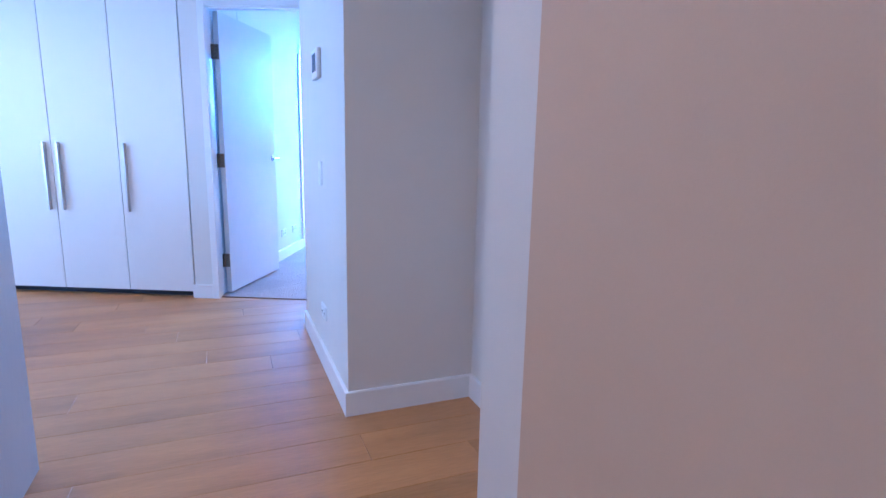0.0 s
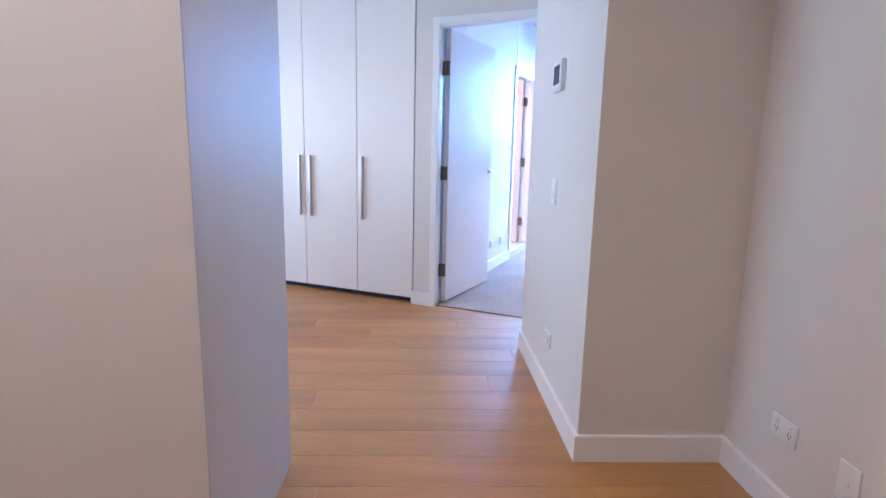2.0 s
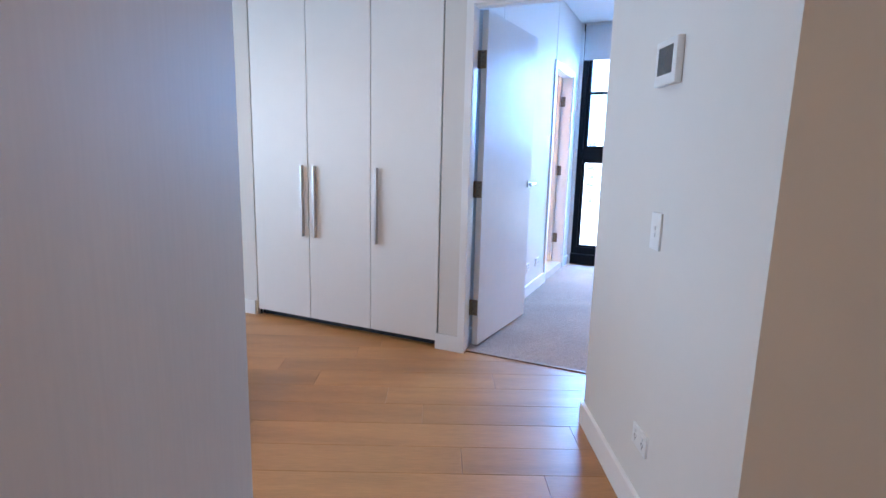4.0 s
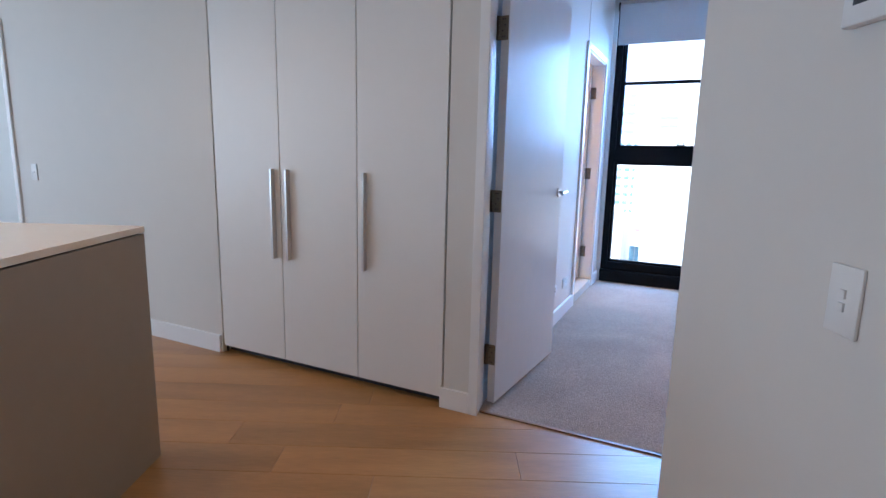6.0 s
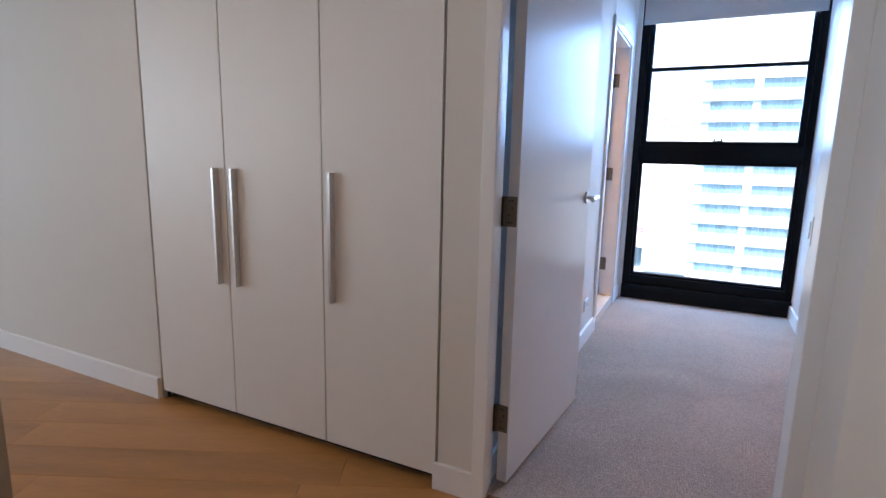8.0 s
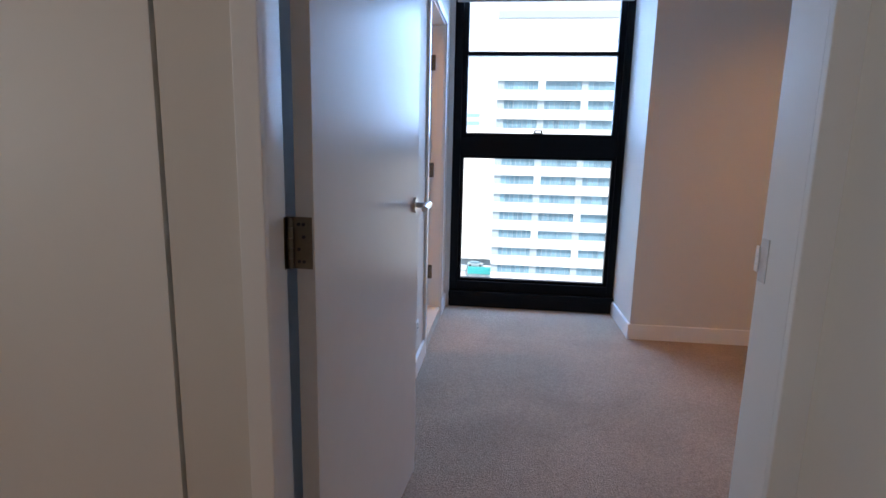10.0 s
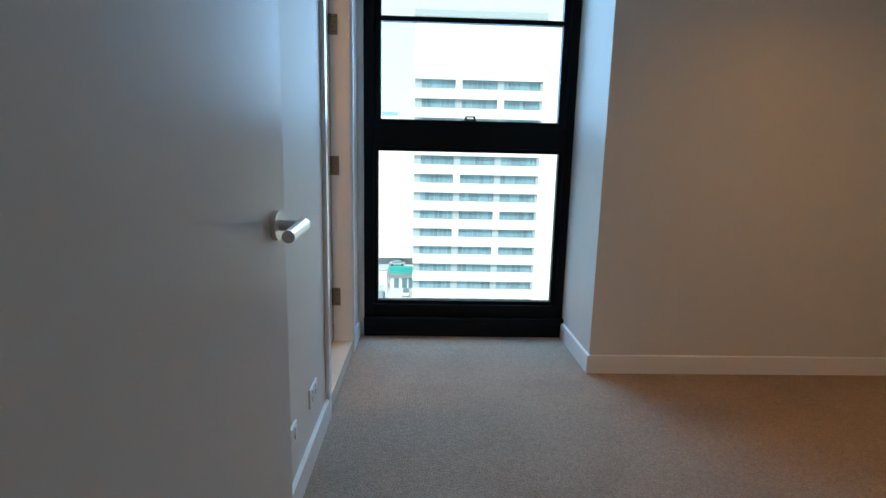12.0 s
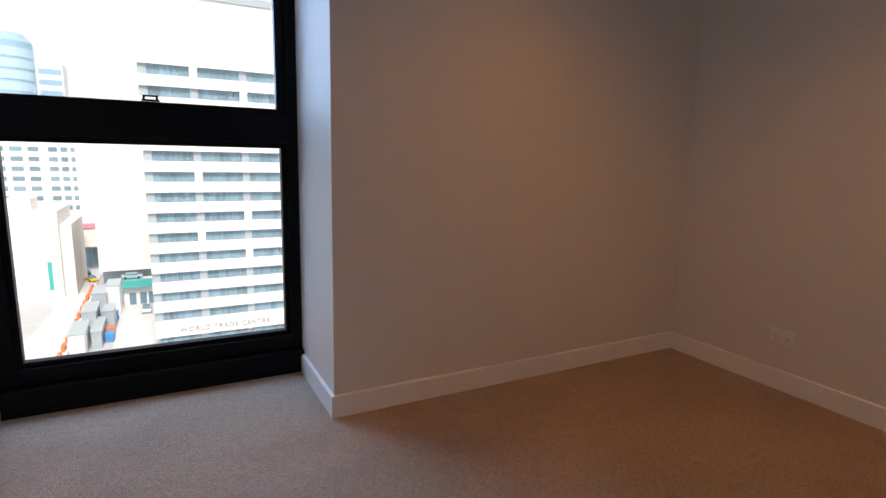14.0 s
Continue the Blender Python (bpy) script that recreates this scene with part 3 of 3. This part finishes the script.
FY = 108.0
OFF = thing("office_building", pose(0, FY, 0), "white concrete office tower with bands of windows", "building")
X0, X1 = -3.4, 20.95
BAYS = [(X0 + 0.1, 4.3), (5.25, 12.3), (13.0, X1 - 0.2)]
SOLID = (0, 1, None, 0, None, 0, None, 1, 0, 1, None, None, None)
rows_z = [14.95 - 3.545 * k for k in range(13)]
bm = boxes((X0, X1, 1.2, 26, GZ, 26.0), (X0, X1, 0, 1.2, 14.95, 26.0))
part("core", bm, FAC, OFF)
part("wing", boxes((X1 + 0.002, 34, 0.03, 26, GZ, 26.0)), FAC, OFF, "blank white concrete wing")
for k, z in enumerate(rows_z):
    part("spandrel", boxes((X0, X1, 0, 1.2, z - 3.545, z - 1.72)), FAC, OFF)
    for j, x in enumerate((4.3, 12.3)):
        wide = (1.25, 1.25)[j]
        solid = SOLID[k] == j
        part("pier", boxes((x, x + wide, 0.04 if solid else 0.5, 1.2, z - 1.72, z)), FAC if solid else GREY, OFF)
    part("pier", boxes((X0, X0 + 1.3, 0.5, 1.2, z - 1.72, z)), GREY, OFF)
    part("pier", boxes((X1 - 0.5, X1, 0.3, 1.2, z - 1.72, z)), GREY, OFF)
    for x0, x1 in ((X0 + 1.3, 4.3), (5.55, 12.3), (13.55, X1 - 0.5)):
        w = part("window", boxes((x0, x1, 0.9, 1.0, z - 1.72, z)), GREY, OFF)
        n = 7
        for i in range(n):
            a, c = x0 + (x1 - x0) * i / n, x0 + (x1 - x0) * (i + 1) / n
            part("pane", boxes((a + 0.06, c - 0.06, 0.7, 0.92, z - 1.64, z - 0.08)), TINT, w)
part("parapet", boxes((X0 - 0.2, X1 + 0.2, -0.25, 1.2, 26.0, 27.2)), GREY, OFF)
for x0, x1 in ((X0 + 0.6, 4.0), (5.2, 12.0), (13.2, X1 - 0.6)):
    w = part("window", boxes((x0, x1, 0.3, 0.5, -34.6, -32.4)), GREY, OFF)
    for i in range(6):
        a, c = x0 + (x1 - x0) * i / 6, x0 + (x1 - x0) * (i + 1) / 6
        part("pane", boxes((a + 0.08, c - 0.08, 0.1, 0.32, -34.5, -32.5)), TINT, w)
part("podium_canopy", boxes((X0, X1, -0.4, 1.2, -32.2, -29.4)), FAC, OFF)
txt = bpy.data.curves.new("sign_letters", "FONT")
txt.body, txt.size, txt.extrude, txt.align_x, txt.space_character = "WORLD TRADE CENTRE", 1.3, 0.08, "LEFT", 1.12
sign = new("sign_letters", txt)
txt.materials.append(LETTER)
sign.parent = OFF
sign.matrix_world = pose(0.4, FY - 0.5, -31.4, 90, 0, 0)

ANN = thing("annex_building", pose(0, 150, 0), "blank white rendered building beside the office tower", "building")
part("wall", boxes((-15.0, -4.0, 0, 30, -27.8, 8.0)), FAC2, ANN)
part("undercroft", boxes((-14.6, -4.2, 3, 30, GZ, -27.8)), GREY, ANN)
AWN = thing("shop_front", pose(0, 147, 0), "low shop under a teal awning", "shop")
part("fascia", boxes((-10.3, -4.0, -1.5, 0, -31.2, -29.4)), TEAL, AWN)
part("wall", boxes((-10.3, -4.0, 0, 3, GZ, -29.6)), FAC, AWN)
for x in (-9.2, -7.0, -5.2):
    part("window", boxes((x, x + 1.4, -0.1, 0.1, GZ + 0.4, GZ + 3.2)), TINT, AWN)
HOT = thing("hotel_building", pose(0, 210, 0), "cream tower with a grid of square windows", "building")
part("wall", boxes((-70, -20.4, 0, 20, GZ, 9)), FAC2, HOT)
for k in range(-2, 12):
    for j, x in enumerate((-54.0, -49.6, -45.2, -40.8, -36.4, -31.3, -28.1, -25.5)):
        w = (3.0, 3.0, 3.0, 3.0, 2.7, 2.3, 1.8, 1.1)[j]
        part("window", boxes((x, x + w, -0.08, 0.2, -0.6 - 3.03 * k, 0.8 - 3.03 * k)), TINT, HOT)
LINK = thing("street_bridge", pose(0, 190, 0), "cream overpass carrying a pink sign", "bridge")
part("deck", boxes((-22.0, -14, 0, 8, -28.0, -22.4)), FAC2, LINK)
part("sign_band", boxes((-27.0, -14, -0.4, 0, -22.4, -21.0)), PINK, LINK)
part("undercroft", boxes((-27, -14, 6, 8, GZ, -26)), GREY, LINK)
for x in (-26.5, -23.5, -20.5):
    part("window", boxes((x, x + 2.4, 5.8, 6.1, GZ + 1, -27)), TINT, LINK)
WB = thing("white_hall", pose(0, 160, 0), "blank white low hall beside the street", "building")
part("wall", boxes((-60, -23.6, 0, 22, GZ, -14.3)), FAC, WB)
part("side_wing", boxes((-23.6, -21.2, 2, 24, GZ, -17.8)), FAC2, WB)
part("plant_room", boxes((-34, -29, 3, 12, -14.3, -11.5)), FAC2, WB)
part("stripe", boxes((-26.4, -25.5, -0.1, 0, -33.5, -26.5)), TEAL, WB)
# distance haze is put into this glass colour
PALE = material("hazy_blue_glass", (0.26, 0.44, 0.58), 0.4, vary=0.1, scale=0.4)
PALER = material("pale_blue_spandrel_glass", (0.40, 0.57, 0.68), 0.4, vary=0.1, scale=0.4)
RND = thing("round_tower", pose(-49.2, 260, 0), "distant round blue glass tower", "building")
part("wall", rod(bmesh.new(), (0, 0, -60), (0, 0, 38), 9.0, 40), PALE, RND, smooth=True)
for k in range(14):
    part("window_band", rod(bmesh.new(), (0, 0, 32.5 - 4 * k), (0, 0, 35.6 - 4 * k), 9.15, 40), PALER, RND, smooth=True)
part("cap", rod(bmesh.new(), (0, 0, 38), (0, 0, 41.0), 9.0, 40, 6.5), PALE, RND, smooth=True)
for nm, x0, x1, y, z0, z1 in (("far_tower", -39.8, -31.8, 262, -20, 32), ("far_tower", -24, -15, 290, -20, 24)):
    tw = thing(nm, pose(0, y, 0), "distant grey city tower with window bands", "building", "distant towers")
    part("wall", boxes((x0, x1, 0, 12, z0 - 20, z1)), FAC, tw)
    for k in range(12):
        z = z1 - 2 - 4 * k
        part("window", boxes((x0 + 0.4, x1 - 0.4, -0.1, 0.1, z - 2, z)), PALE, tw)
tagged(part("road", prism(bmesh.new(), [(-30, 96), (-16.5, 96), (-18.2, 126), (-18.4, 160), (-17.5, 200), (-24.5, 205), (-24.0, 170), (-25.0, 133)], GZ - 0.5, GZ + 0.3), ROADM), "pale concrete street curving between buildings", "road", kind="structure")
tagged(part("pavement", boxes((-10.8, -3.6, 100, 147, GZ - 0.5, GZ + 0.3)), ROADM), "pale concrete forecourt beside the tower", "pavement", kind="structure")
tagged(part("kerb", boxes((-18.1, -17.7, 100, 165, GZ - 0.5, GZ + 0.6)), FAC), "pale concrete kerb along the street", "kerb", kind="structure")
for i in range(11):
    y = 112 + i * 5.4
    tagged(part("road_barrier", boxes((-18.9, -18.3, y, y + 2.6, GZ + 0.3, GZ + 1.4), bevel=0.1), RED), "orange plastic road barrier along the street", "barrier", "road barriers")
for x, y, w, d, h, mt in ((-17.2, 114, 2.4, 9, 4.2, FAC), (-16.4, 126, 2.4, 8, 5.0, GREY), (-15.6, 137, 2.6, 8, 6.0, GREY), (-13.0, 139, 2.4, 7, 7.0, FAC), (-14.2, 118, 1.6, 10, 3.2, GREY), (-13.2, 129, 2.0, 6, 4.0, GREY)):
    sh = thing("site_shed", pose(x, y, GZ), "grey metal site shed beside the street", "shed", "site sheds")
    part("wall", boxes((0, w, 0, d, 0, h), bevel=0.05), mt, sh)
    part("roof", boxes((-0.15, w + 0.15, -0.15, d + 0.15, h, h + 0.2)), GREY, sh)
for x, y, mt, lab in ((-12.4, 136, BLUE, "blue steel skip bin beside the sheds"), (-12.4, 124.5, RED, "orange steel skip bin beside the sheds"), (-12.3, 121, BLUE, "small blue steel bin beside the sheds")):
    tagged(part("skip_bin", boxes((x, x + 1.4, y, y + 2.2, GZ, GZ + 1.8), bevel=0.08), mt), lab, "bin")


def car(x, y, z, rz, mat, label):
    c = thing("car", pose(x, y, z, 0, 0, rz), label, "car")
    part("body", boxes((-0.9, 0.9, -2.2, 2.2, 0.3, 0.9), bevel=0.12), mat, c)
    part("cabin", boxes((-0.8, 0.8, -1.2, 1.4, 0.88, 1.45), bevel=0.2), TINT, c)
    for sx in (-0.85, 0.85):
        for sy in (-1.4, 1.4):
            part("wheel", rod(bmesh.new(), (sx - 0.1, sy, 0.32), (sx + 0.1, sy, 0.32), 0.32, 14), DARK, c)


car(-5.6, 140, GZ + 0.3, 0, FAC, "white car parked beside the tower")
car(-19.6, 178, GZ + 0.3, 20, YELLOW, "yellow taxi on the street")
car(-21.5, 186, GZ + 0.3, 10, DARK, "dark car far down the street")
car(-8.4, 148.5, -29.6, 90, GREY, "grey car parked on the shop roof")

# ---- floorboards ----
structure("subfloor", boxes((-8.3, 2.2, -4.3, 3.80, -0.08, -0.022)), DARK, "dark underlay below the boards", "floor")
FLOOR = tagged(part("floor", boxes((-8.3, 2.2, -4.3, 3.80, -0.022, -0.0165)), WOOD), "warm oak engineered floorboards laid across the hall", "floor", kind="structure")
rng = random.Random(4)
PW, PL = 0.19, 1.9


def board_mesh(length):
    bm = boxes((0, length - 0.0012, 0.0006, PW - 0.0006, -0.016, 0.0))
    bmesh.ops.bevel(bm, geom=[e for e in bm.edges if all(v.co.z > -0.001 for v in e.verts)], offset=0.0009, segments=1, affect="EDGES")
    me = bpy.data.meshes.new("floorboard")
    bm.to_mesh(me), bm.free()
    me.materials.append(WOOD)
    return me


LONG = {n: board_mesh(n * 0.475) for n in (2, 3, 4)}
for i in range(-17, 31):
    s = i * PW
    b = -5.2 - rng.random() * 1.2
    while b < 1.0:
        n = rng.choice((2, 3, 4, 4))
        x, y = H(b, s)
        x2, y2 = H(b + n * 0.475, s)
        top = max(y, y2)
        if y < 3.76 and not (b > 0.45 and s < 0.6):
            if not (b + n * 0.475 < -4.2 and s < 1.0):
                o = new("floorboard", LONG[n])
                o.parent = FLOOR
                o.matrix_world = pose(x, y, 0, 0, 0, 24.94)
        b += n * 0.475
